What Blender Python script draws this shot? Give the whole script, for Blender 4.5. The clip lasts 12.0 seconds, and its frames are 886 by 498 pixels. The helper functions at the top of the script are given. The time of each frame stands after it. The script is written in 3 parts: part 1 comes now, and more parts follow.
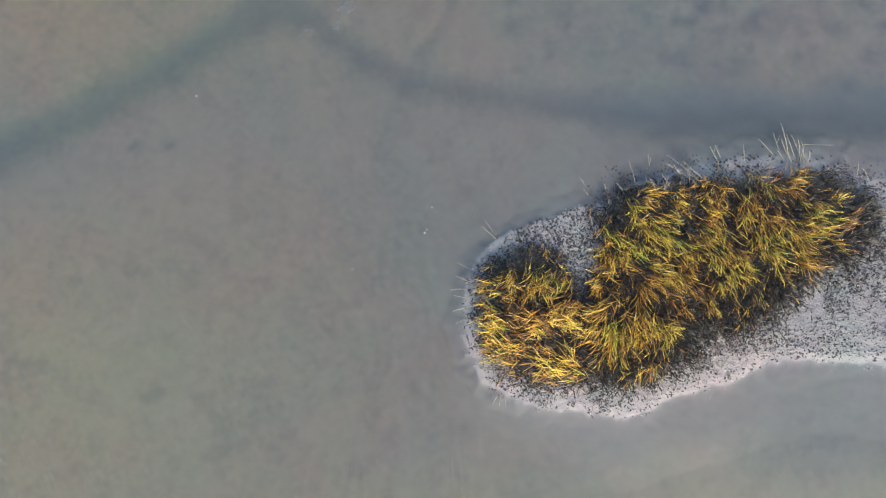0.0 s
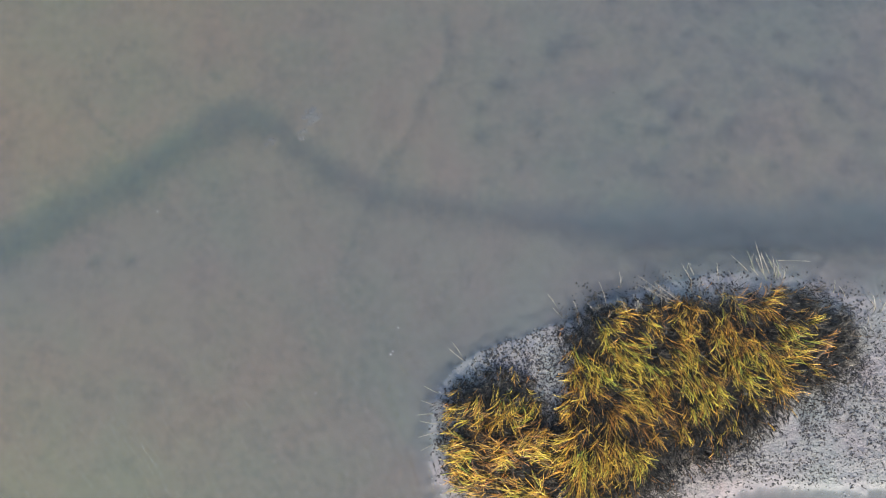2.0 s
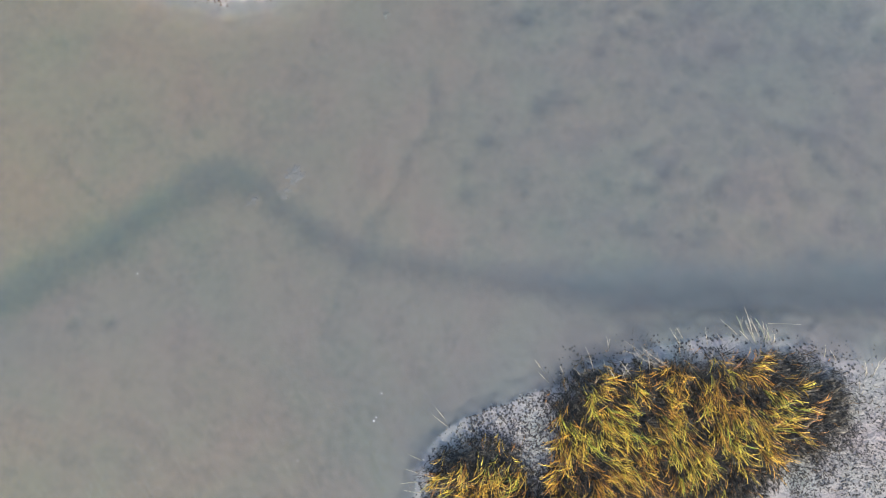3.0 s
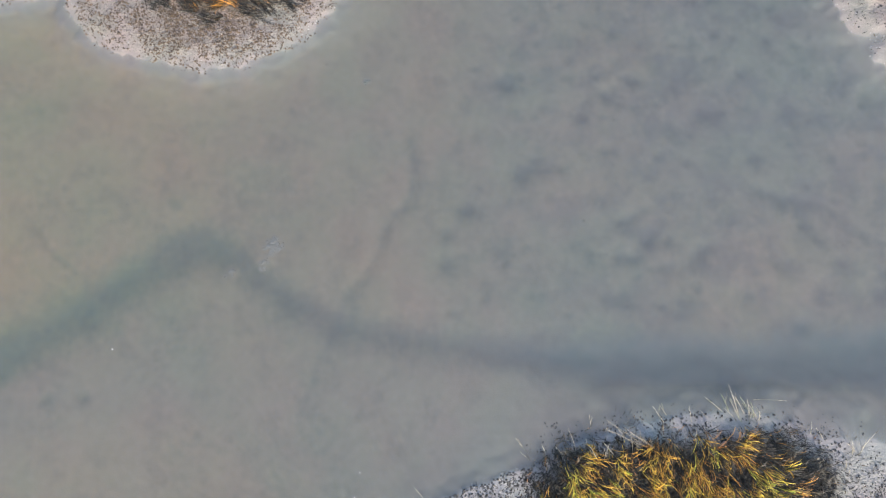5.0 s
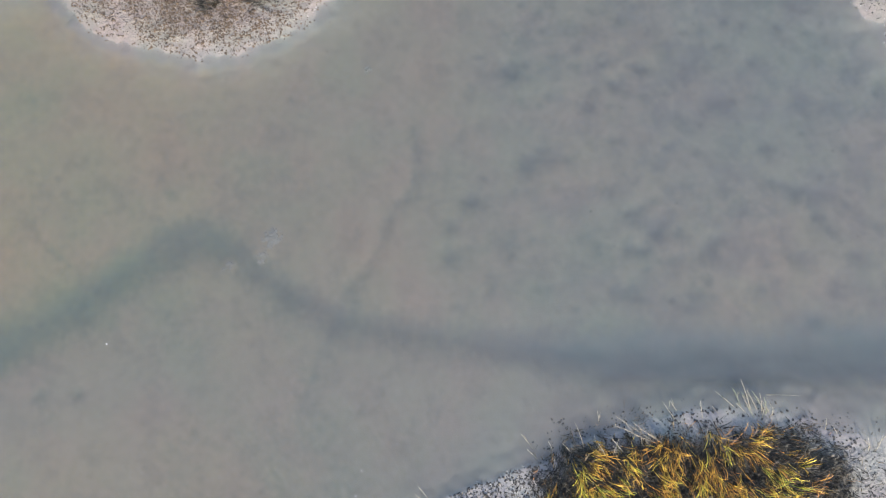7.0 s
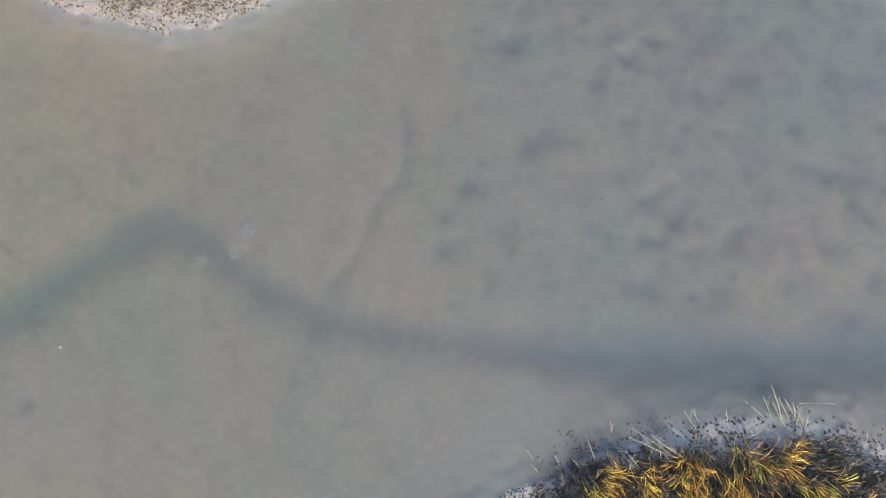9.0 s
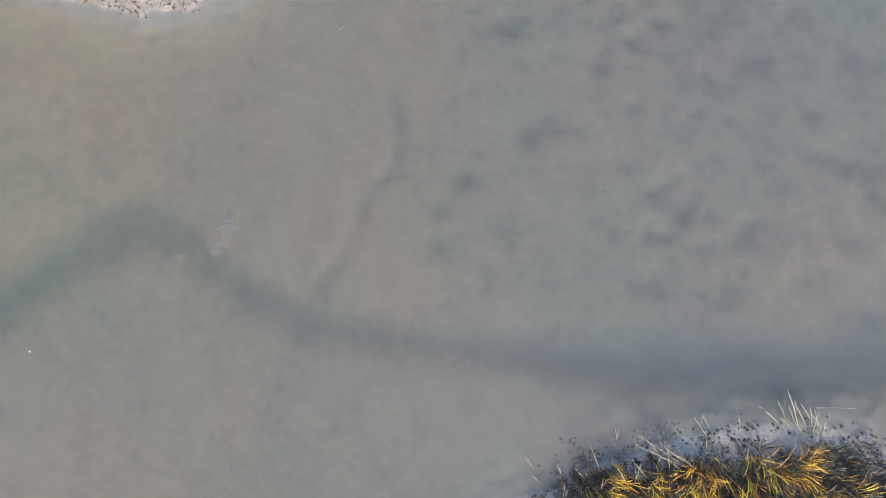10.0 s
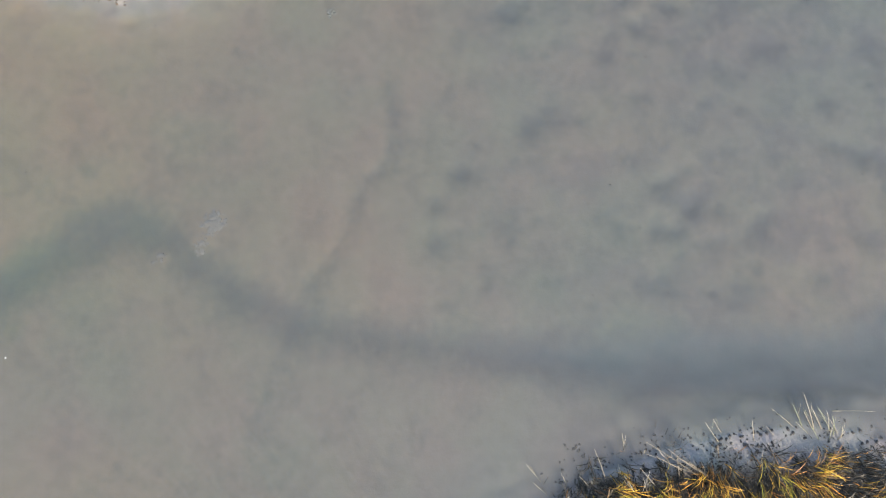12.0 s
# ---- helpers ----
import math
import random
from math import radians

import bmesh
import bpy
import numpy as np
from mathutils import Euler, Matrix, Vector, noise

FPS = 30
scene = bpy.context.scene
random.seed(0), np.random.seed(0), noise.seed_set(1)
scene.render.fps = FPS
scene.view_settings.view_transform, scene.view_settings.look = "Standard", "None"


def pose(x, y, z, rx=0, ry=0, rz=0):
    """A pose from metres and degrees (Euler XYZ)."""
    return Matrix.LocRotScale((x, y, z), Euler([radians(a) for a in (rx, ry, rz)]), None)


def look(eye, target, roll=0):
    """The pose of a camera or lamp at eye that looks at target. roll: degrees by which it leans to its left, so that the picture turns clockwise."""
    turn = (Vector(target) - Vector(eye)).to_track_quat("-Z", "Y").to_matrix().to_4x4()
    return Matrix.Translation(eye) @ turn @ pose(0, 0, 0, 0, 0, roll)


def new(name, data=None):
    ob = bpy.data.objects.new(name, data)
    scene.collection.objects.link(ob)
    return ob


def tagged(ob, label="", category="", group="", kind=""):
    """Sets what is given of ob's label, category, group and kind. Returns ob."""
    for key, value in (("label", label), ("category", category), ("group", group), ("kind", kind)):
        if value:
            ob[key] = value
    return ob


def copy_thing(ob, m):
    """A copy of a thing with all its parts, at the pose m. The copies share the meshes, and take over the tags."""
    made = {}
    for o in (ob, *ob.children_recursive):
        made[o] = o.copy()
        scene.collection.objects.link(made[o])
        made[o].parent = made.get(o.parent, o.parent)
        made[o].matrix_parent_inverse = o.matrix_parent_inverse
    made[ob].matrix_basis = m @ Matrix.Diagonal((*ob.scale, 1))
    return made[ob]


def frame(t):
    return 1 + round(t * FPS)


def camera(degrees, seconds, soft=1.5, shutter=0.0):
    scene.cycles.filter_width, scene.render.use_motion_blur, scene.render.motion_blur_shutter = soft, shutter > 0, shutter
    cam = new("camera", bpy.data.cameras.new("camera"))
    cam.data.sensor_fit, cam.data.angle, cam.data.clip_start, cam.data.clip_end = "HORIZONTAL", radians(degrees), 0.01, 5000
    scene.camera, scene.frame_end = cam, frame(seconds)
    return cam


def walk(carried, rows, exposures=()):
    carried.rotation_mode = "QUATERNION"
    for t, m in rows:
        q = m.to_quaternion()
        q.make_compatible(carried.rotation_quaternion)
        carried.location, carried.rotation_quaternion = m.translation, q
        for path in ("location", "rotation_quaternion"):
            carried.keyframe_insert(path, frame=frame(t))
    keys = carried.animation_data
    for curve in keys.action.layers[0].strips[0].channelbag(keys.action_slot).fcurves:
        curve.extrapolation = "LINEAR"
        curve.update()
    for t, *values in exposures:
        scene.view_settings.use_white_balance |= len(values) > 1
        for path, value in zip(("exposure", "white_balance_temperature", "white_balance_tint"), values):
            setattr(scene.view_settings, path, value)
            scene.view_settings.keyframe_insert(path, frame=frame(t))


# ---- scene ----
cam = camera(72, 12.0, soft=1.2)
PATH = [
    (0, pose(-0.000, 0.000, 10.506, 7.15, 0, 0.00)),
    (0.5, pose(0.132, 0.472, 10.510, 7.40, 0, 0.18)),
    (1, pose(0.266, 0.961, 10.503, 7.53, 0, 0.29)),
    (1.5, pose(0.412, 1.504, 10.511, 7.44, 0, -0.08)),
    (2, pose(0.574, 2.043, 10.508, 7.39, 0, -0.17)),
    (2.5, pose(0.722, 2.580, 10.491, 7.41, 0, -0.31)),
    (3, pose(0.842, 3.093, 10.477, 7.61, 0, -0.21)),
    (3.5, pose(0.957, 3.621, 10.466, 7.73, 0, -0.24)),
    (5.5, pose(1.208, 4.312, 10.485, 8.12, 0, -0.30)),
    (6, pose(1.206, 4.240, 10.481, 8.20, 0, -0.32)),
    (6.5, pose(1.161, 4.174, 10.399, 8.27, 0, -0.38)),
    (7, pose(1.128, 4.183, 10.180, 8.08, 0, -0.38)),
    (9, pose(1.219, 4.128, 9.102, 8.58, 0, -0.49)),
    (9.5, pose(1.264, 4.189, 8.825, 8.34, 0, -0.59)),
    (10, pose(1.301, 4.253, 8.555, 7.93, 0, -0.70)),
    (10.5, pose(1.337, 4.332, 8.287, 7.60, 0, -0.72)),
    (11, pose(1.365, 4.366, 8.165, 7.24, 0, -0.94)),
    (11.5, pose(1.369, 4.378, 8.142, 7.27, 0, -1.07)),
    (12, pose(1.339, 4.360, 8.137, 7.38, 0, -1.12)),
]
EXPOSURE = 1.46
walk(cam, PATH, [(0.0, EXPOSURE, 6480, 10), (2.4, EXPOSURE, 6500, 10), (3.0, EXPOSURE + 0.28, 6580, 10), (5.5, EXPOSURE + 0.3, 6650, 10),
                 (9.0, EXPOSURE + 0.29, 6800, 10), (12.0, EXPOSURE + 0.34, 7080, 10)])

# ---- daylight: warm sun behind the lower bank, clear sky ----
SUN_FROM = Vector((0.36, -0.93, 0.0)).normalized()
SUN_HEIGHT = radians(30)
world = bpy.data.worlds.new("sky")
scene.world = world
world.use_nodes = True
sky = world.node_tree.nodes.new("ShaderNodeTexSky")
sky.sky_type = "NISHITA"
sky.sun_disc = False
sky.sun_elevation = SUN_HEIGHT
sky.sun_rotation = math.atan2(SUN_FROM.x, SUN_FROM.y)
background = world.node_tree.nodes["Background"]
background.inputs["Strength"].default_value = 0.15
world.node_tree.links.new(sky.outputs[0], background.inputs["Color"])
sun_data = bpy.data.lights.new("sun", "SUN")
sun_data.energy, sun_data.angle, sun_data.color = 3.5, radians(3.0), (1.0, 0.9, 0.75)
sun_lamp = new("sun", sun_data)
sun_at = SUN_FROM * math.cos(SUN_HEIGHT) * 60 + Vector((0, 0, math.sin(SUN_HEIGHT) * 60))
sun_lamp.matrix_world = look(sun_at, (0, 0, 0))

# ---- materials ----


class Nodes:
    """Short calls to build a node material."""

    def __init__(self, name):
        self.material = bpy.data.materials.new(name)
        self.material.use_nodes = True
        self.tree = self.material.node_tree
        self.tree.nodes.clear()
        self.out = self.tree.nodes.new("ShaderNodeOutputMaterial")

    def add(self, kind, ins=None, **props):
        node = self.tree.nodes.new("ShaderNode" + kind)
        for key, value in props.items():
            setattr(node, key, value)
        for key, value in (ins or {}).items():
            self.set(node.inputs[key], value)
        return node

    def set(self, socket, value):
        if isinstance(value, bpy.types.NodeSocket):
            self.tree.links.new(value, socket)
        else:
            socket.default_value = value

    def math(self, op, a, b=0.0, clamp=False):
        node = self.add("Math", {0: a, 1: b}, operation=op)
        node.use_clamp = clamp
        return node.outputs[0]

    def noise(self, vector, scale, detail=3.0, rough=0.55):
        return self.add("TexNoise", {"Vector": vector, "Scale": scale, "Detail": detail, "Roughness": rough}).outputs[0]

    def ramp(self, fac, stops, ease="LINEAR"):
        node = self.add("ValToRGB", {0: fac})
        node.color_ramp.interpolation = ease
        while len(node.color_ramp.elements) < len(stops):
            node.color_ramp.elements.new(1.0)
        for element, (at, colour) in zip(node.color_ramp.elements, stops):
            element.position, element.color = at, (*colour, 1.0)
        return node.outputs[0]

    def span(self, value, lo, hi, a=0.0, b=1.0):
        return self.add("MapRange", {0: value, 1: lo, 2: hi, 3: a, 4: b}).outputs[0]

    def mix(self, fac, a, b, how="MIX"):
        node = self.add("Mix", data_type="RGBA", blend_type=how)
        self.set(node.inputs[0], fac)
        self.set(node.inputs[6], a if isinstance(a, bpy.types.NodeSocket) else (*a, 1.0))
        self.set(node.inputs[7], b if isinstance(b, bpy.types.NodeSocket) else (*b, 1.0))
        return node.outputs[2]

    def bump(self, height, strength, distance, normal=None):
        ins = {"Height": height, "Strength": strength, "Distance": distance}
        if normal is not None:
            ins["Normal"] = normal
        return self.add("Bump", ins).outputs[0]

    def finish(self, shader):
        self.tree.links.new(shader, self.out.inputs[0])
        return self.material


def mud_material():
    """Tidal sediment: pale and crusted above the water line, brown-grey under it, dark silt in the deep runs."""
    n = Nodes("tidal_mud")
    place = n.add("NewGeometry").outputs["Position"]
    z = n.add("SeparateXYZ", {0: place}).outputs[2]
    wobble = n.span(n.noise(place, 1.7, 4.0), 0.3, 0.7, -0.007, 0.007)
    ragged = n.math("MULTIPLY", n.span(n.noise(place, 7.0, 5.0, 0.65), 0.3, 0.7, -0.011, 0.011), n.span(z, -0.03, -0.1))
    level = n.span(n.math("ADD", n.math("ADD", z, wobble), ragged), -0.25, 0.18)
    # Last two stops: thatch-dark mud under the grass, with gap shade put into it.
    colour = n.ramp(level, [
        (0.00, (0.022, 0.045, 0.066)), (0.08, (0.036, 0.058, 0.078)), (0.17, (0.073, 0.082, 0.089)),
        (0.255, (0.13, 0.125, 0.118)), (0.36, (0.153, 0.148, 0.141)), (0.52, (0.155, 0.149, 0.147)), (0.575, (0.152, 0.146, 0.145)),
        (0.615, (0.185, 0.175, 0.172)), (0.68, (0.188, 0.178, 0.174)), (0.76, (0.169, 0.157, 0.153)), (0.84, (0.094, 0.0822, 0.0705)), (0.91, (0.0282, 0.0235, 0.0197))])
    broad = n.noise(place, 0.33, 2.0)
    tint = n.ramp(broad, [(0.3, (0.90, 1.0, 0.99)), (0.5, (1.0, 1.0, 1.0)), (0.7, (1.06, 0.99, 0.95))])
    colour = n.mix(1.0, colour, tint, "MULTIPLY")
    axes = n.add("SeparateXYZ", {0: n.add("VectorMath", {0: place, 1: n.add("TexNoise", {"Vector": place, "Scale": 0.5}).outputs[1]}, operation="ADD").outputs[0]})
    east = n.span(axes.outputs[0], 0.5, 5.0)
    north = n.span(axes.outputs[1], 3.8, 6.0)
    under = n.span(z, -0.05, -0.11)
    film = n.span(n.noise(place, 1.9, 4.0, 0.6), 0.46, 0.62, 0.0, 0.55)
    film = n.math("MULTIPLY", n.math("MULTIPLY", film, n.math("MULTIPLY", east, north)), under)
    colour = n.mix(film, colour, (0.07, 0.077, 0.093))
    teal = n.math("MULTIPLY", n.math("MULTIPLY", n.span(axes.outputs[0], 1.5, 6.0), n.span(axes.outputs[1], 5.0, 8.5)), under)
    colour = n.mix(teal, colour, n.mix(1.0, colour, (0.88, 0.975, 1.08), "MULTIPLY"))
    west = n.span(axes.outputs[0], -1.0, -6.0)
    # Warm view-dependent sky reflection on the north-west water, put into the bed colour.
    west_sheen = n.math("MULTIPLY", n.math("MULTIPLY", west, north), under)
    colour = n.mix(west_sheen, colour, n.mix(1.0, colour, (1.17, 1.14, 0.9), "MULTIPLY"))
    warm = n.math("MULTIPLY", north, under)
    colour = n.mix(warm, colour, n.mix(1.0, colour, (1.05, 1.0, 0.94), "MULTIPLY"))
    ruddy = n.math("MULTIPLY", n.span(axes.outputs[0], 3.0, -1.0), under)
    colour = n.mix(ruddy, colour, n.mix(1.0, colour, (1.07, 1.0, 0.9), "MULTIPLY"))
    run = n.math("MULTIPLY", n.math("MULTIPLY", west, n.span(z, -0.145, -0.175)), n.span(axes.outputs[1], 3.0, 4.0))
    colour = n.mix(run, colour, n.mix(1.0, colour, (1.1, 1.22, 1.02), "MULTIPLY"))
    green = n.math("MULTIPLY", n.math("MAXIMUM", n.math("MULTIPLY", n.span(axes.outputs[0], 1.0, -5.5), n.span(axes.outputs[1], 3.5, 0.0)), n.span(axes.outputs[1], -1.2, -2.8)), under)
    colour = n.mix(green, colour, n.mix(1.0, colour, (1.4, 1.36, 0.94), "MULTIPLY"))
    shoal = n.math("MULTIPLY", n.math("MULTIPLY", n.span(axes.outputs[1], -0.8, -2.2), n.span(axes.outputs[0], 2.5, 5.0)), under)
    colour = n.mix(shoal, colour, n.mix(1.0, colour, (1.3, 1.28, 1.22), "MULTIPLY"))
    bleached = n.math("MULTIPLY", n.span(axes.outputs[1], 9.0, 10.0), n.span(z, -0.02, 0.01))
    colour = n.mix(bleached, colour, n.mix(1.0, colour, (0.92, 0.865, 0.81), "MULTIPLY"))
    cloud = n.ramp(n.noise(place, 1.15, 3.0, 0.6), [(0.36, (0.965, 1.02, 0.98)), (0.5, (1.0, 1.0, 1.0)), (0.64, (1.05, 0.98, 1.005))])
    colour = n.mix(1.0, colour, cloud, "MULTIPLY")
    smudge = n.math("MULTIPLY", n.span(n.noise(place, 2.3, 3.0, 0.55), 0.53, 0.66, 0.0, 0.5), under)
    colour = n.mix(smudge, colour, n.mix(1.0, colour, (0.72, 0.8, 0.82), "MULTIPLY"))
    blotch = n.span(n.noise(place, 5.5, 5.0, 0.62), 0.35, 0.7, 0.94, 1.045)
    grain = n.span(n.noise(place, 38.0, 3.0, 0.7), 0.3, 0.7, 0.80, 1.16)
    exposed = n.span(z, -0.02, 0.03)
    grain = n.math("ADD", n.math("MULTIPLY", n.math("SUBTRACT", grain, 1.0), exposed), 1.0)
    both = n.math("MULTIPLY", blotch, grain)
    colour = n.mix(1.0, colour, n.add("CombineXYZ", {0: both, 1: both, 2: both}).outputs[0], "MULTIPLY")
    lumps = n.noise(place, 22.0, 4.0, 0.65)
    normal = n.bump(lumps, n.span(z, 0.0, 0.04, 0.12, 1.0), 0.045)
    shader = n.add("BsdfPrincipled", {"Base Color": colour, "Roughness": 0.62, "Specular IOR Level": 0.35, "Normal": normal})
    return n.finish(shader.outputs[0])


def water_material():
    """Shallow, silt-laden water: mostly clear, with a veil of suspended silt and small wind ripples."""
    n = Nodes("silty_water")
    place = n.add("NewGeometry").outputs["Position"]
    shifted = n.add("SeparateXYZ", {0: n.add("VectorMath", {0: place, 1: (10.8, 4.3, 0.0)}, operation="ADD").outputs[0]})
    far_x, far_y = shifted.outputs[0], shifted.outputs[1]
    reach = n.math("SQRT", n.math("ADD", n.math("MULTIPLY", far_x, far_x), n.math("MULTIPLY", far_y, far_y)))
    arc = n.math("MULTIPLY", n.math("ARCTAN2", far_y, far_x), 13.0)
    drift = n.math("MULTIPLY", n.noise(place, 0.6, 1.0), 0.3)
    crest = n.add("CombineXYZ", {0: n.math("MULTIPLY", n.math("ADD", reach, drift), 14.5), 1: n.math("MULTIPLY", arc, 1.35), 2: 0.0}).outputs[0]
    rings = n.span(n.noise(crest, 1.0, 1.0, 0.4), 0.1, 0.9)
    gusts = n.span(n.noise(place, 0.55, 3.0, 0.6), 0.34, 0.6, 0.6, 1.0)
    axes = n.add("SeparateXYZ", {0: place})
    west = n.span(axes.outputs[0], 2.2, 0.2)
    south = n.span(n.math("ADD", axes.outputs[1], n.math("MULTIPLY", axes.outputs[0], -0.35)), 4.3, 2.4, 0.0, 1.0)
    streak = n.span(n.noise(n.add("Mapping", {0: place, 2: (0, 0, radians(30)), 3: (2.2, 0.5, 1.0)}).outputs[0], 1.3, 3.0), 0.32, 0.58, 0.5, 1.0)
    upper = n.math("MULTIPLY", n.span(axes.outputs[0], -2.6, -4.2), n.math("MULTIPLY", n.span(axes.outputs[1], 6.1, 6.9), n.span(axes.outputs[1], 8.6, 7.6)))
    reached = n.math("MAXIMUM", n.math("MULTIPLY", n.math("MULTIPLY", west, south), n.span(axes.outputs[0], -6.0, -0.5, 0.85, 2.0)), n.math("MULTIPLY", upper, 0.3))
    where = n.math("MULTIPLY", n.math("MULTIPLY", reached, gusts), streak)
    calm = n.noise(place, 3.0, 2.0)
    height = n.math("ADD", n.math("MULTIPLY", rings, where), n.math("MULTIPLY", calm, 0.006))
    normal = n.bump(height, 0.9, 0.06)
    silt = n.ramp(n.noise(place, 0.28, 2.0), [(0.35, (0.086, 0.094, 0.091)), (0.65, (0.101, 0.097, 0.091))])
    veil = n.add("BsdfDiffuse", {"Color": silt, "Normal": normal})
    clear = n.add("BsdfTransparent", {"Color": (0.96, 0.975, 0.97, 1.0)})
    depth = n.math("MAXIMUM", n.add("Attribute", attribute_name="depth").outputs["Fac"], 0.0)
    murk = n.math("MULTIPLY", n.math("SUBTRACT", 1.0, n.math("EXPONENT", n.math("MULTIPLY", depth, -70.0))), 0.38)
    body = n.add("MixShader", {0: murk, 1: clear.outputs[0], 2: veil.outputs[0]})
    gloss = n.add("BsdfGlossy", {"Color": (1, 1, 1, 1), "Roughness": 0.2, "Normal": normal})
    facing = n.add("LayerWeight", {"Blend": 0.5, "Normal": normal}).outputs["Facing"]
    edge = n.math("ADD", n.math("MULTIPLY", n.math("POWER", facing, 5.0), 0.95), 0.02)
    return n.finish(n.add("MixShader", {0: edge, 1: body.outputs[0], 2: gloss.outputs[0]}).outputs[0])


def blade_material(name, stops, gloss=0.45, oldest=0.14, freshest=1.15):
    """Marsh grass: hue by tuft, shade by blade, paler towards the tip; the foot has gap shade painted in."""
    n = Nodes(name)
    uv = n.add("SeparateXYZ", {0: n.add("UVMap").outputs[0]})
    geometry = n.add("NewGeometry")
    own = n.span(geometry.outputs["Random Per Island"], 0.0, 1.0, -0.13, 0.13)
    colour = n.ramp(n.math("ADD", uv.outputs[1], own), stops)
    shade = n.span(n.noise(geometry.outputs["Position"], 30.0, 2.0), 0.3, 0.7, 0.8, 1.15)
    age = n.math("FRACT", n.math("MULTIPLY", geometry.outputs["Random Per Island"], 17.31))
    shade = n.math("MULTIPLY", shade, n.span(age, 0.1, 0.75, oldest, freshest))
    # Half tone at the foot: brown sheath plus the shade low between blades.
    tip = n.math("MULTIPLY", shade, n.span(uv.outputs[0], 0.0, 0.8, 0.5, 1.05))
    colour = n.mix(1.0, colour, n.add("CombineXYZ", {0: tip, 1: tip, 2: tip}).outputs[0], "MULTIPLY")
    leaf = n.add("BsdfPrincipled", {"Base Color": colour, "Roughness": gloss, "Specular IOR Level": 0.4})
    thin = n.add("BsdfTranslucent", {"Color": colour})
    return n.finish(n.add("MixShader", {0: 0.2, 1: leaf.outputs[0], 2: thin.outputs[0]}).outputs[0])


def plain_material(name, low, high, scale, rough, relief=0.0):
    n = Nodes(name)
    place = n.add("NewGeometry").outputs["Position"]
    spot = n.noise(place, scale, 4.0)
    own = n.add("NewGeometry").outputs["Random Per Island"]
    fac = n.math("ADD", n.math("MULTIPLY", spot, 0.6), n.math("MULTIPLY", own, 0.4))
    ins = {"Base Color": n.ramp(fac, [(0.25, low), (0.75, high)]), "Roughness": rough}
    if relief:
        ins["Normal"] = n.bump(spot, relief, 0.01)
    return n.finish(n.add("BsdfPrincipled", ins).outputs[0])


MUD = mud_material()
WATER = water_material()
# Near-black first stops: thatch and rotted locks carry the shade of the gaps.
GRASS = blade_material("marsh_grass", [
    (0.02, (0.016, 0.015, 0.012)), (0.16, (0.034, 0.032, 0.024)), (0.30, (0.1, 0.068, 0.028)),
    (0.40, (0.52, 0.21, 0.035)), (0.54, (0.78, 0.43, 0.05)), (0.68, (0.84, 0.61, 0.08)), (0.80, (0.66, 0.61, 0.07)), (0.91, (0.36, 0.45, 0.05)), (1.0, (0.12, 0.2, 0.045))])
STRAW = blade_material("dry_straw", [
    (0.0, (0.09, 0.065, 0.04)), (0.4, (0.31, 0.26, 0.19)), (0.7, (0.46, 0.41, 0.31)), (1.0, (0.24, 0.27, 0.15))], 0.45, 0.9, 1.2)
SHELL = plain_material("dark_shell", (0.0108, 0.0108, 0.0132), (0.045, 0.039, 0.036), 30.0, 0.65)
STUBBLE = plain_material("rotten_stubble", (0.0275, 0.0193, 0.0138), (0.088, 0.0578, 0.033), 20.0, 0.7)
CHALK = plain_material("bleached_shell", (0.16, 0.152, 0.145), (0.23, 0.222, 0.21), 25.0, 0.5)
FOAM = plain_material("sea_foam", (0.4, 0.405, 0.41), (0.5, 0.5, 0.5), 60.0, 0.6, 0.6)
CAST = plain_material("pale_silt", (0.115, 0.113, 0.111), (0.14, 0.138, 0.136), 25.0, 0.8, 0.5)
ALGAE = plain_material("green_algae", (0.144, 0.161, 0.149), (0.192, 0.204, 0.192), 30.0, 0.6, 0.5)

# ---- shape of the flat ----
RNG = np.random.default_rng(7)


def value_noise(x, y, seed):
    """Smooth noise from 0 to 1, one lump per metre."""
    xi, yi = np.floor(x).astype(np.int64), np.floor(y).astype(np.int64)
    u, v = x - xi, y - yi
    u, v = u * u * (3 - 2 * u), v * v * (3 - 2 * v)

    def corner(i, j):
        h = (i * 374761393 + j * 668265263 + seed * 974711) & 0x7FFFFFFF
        h = ((h ^ (h >> 13)) * 1274126177) & 0x7FFFFFFF
        return ((h ^ (h >> 16)) & 0xFFFF) / 65535.0

    low = corner(xi, yi) * (1 - u) + corner(xi + 1, yi) * u
    high = corner(xi, yi + 1) * (1 - u) + corner(xi + 1, yi + 1) * u
    return low * (1 - v) + high * v


def fractal(x, y, scale, seed, octaves=3):
    total, weight, size = 0.0, 0.0, 1.0
    for k in range(octaves):
        total = total + value_noise(x * scale, y * scale, seed + k) * size
        weight += size
        size *= 0.5
        scale *= 2.03
    return total / weight


def oval(x, y, cx, cy, a, b, turn=0.0):
    """Rough distance to the rim of an ellipse, negative inside."""
    c, s = math.cos(radians(turn)), math.sin(radians(turn))
    dx, dy = x - cx, y - cy
    return (np.hypot((dx * c + dy * s) / a, (dy * c - dx * s) / b) - 1.0) * min(a, b)


def blend(parts, k=0.25):
    """Smooth union of distances."""
    least = np.minimum.reduce(parts)
    return least - k * np.log(sum(np.exp((least - p) / k) for p in parts))


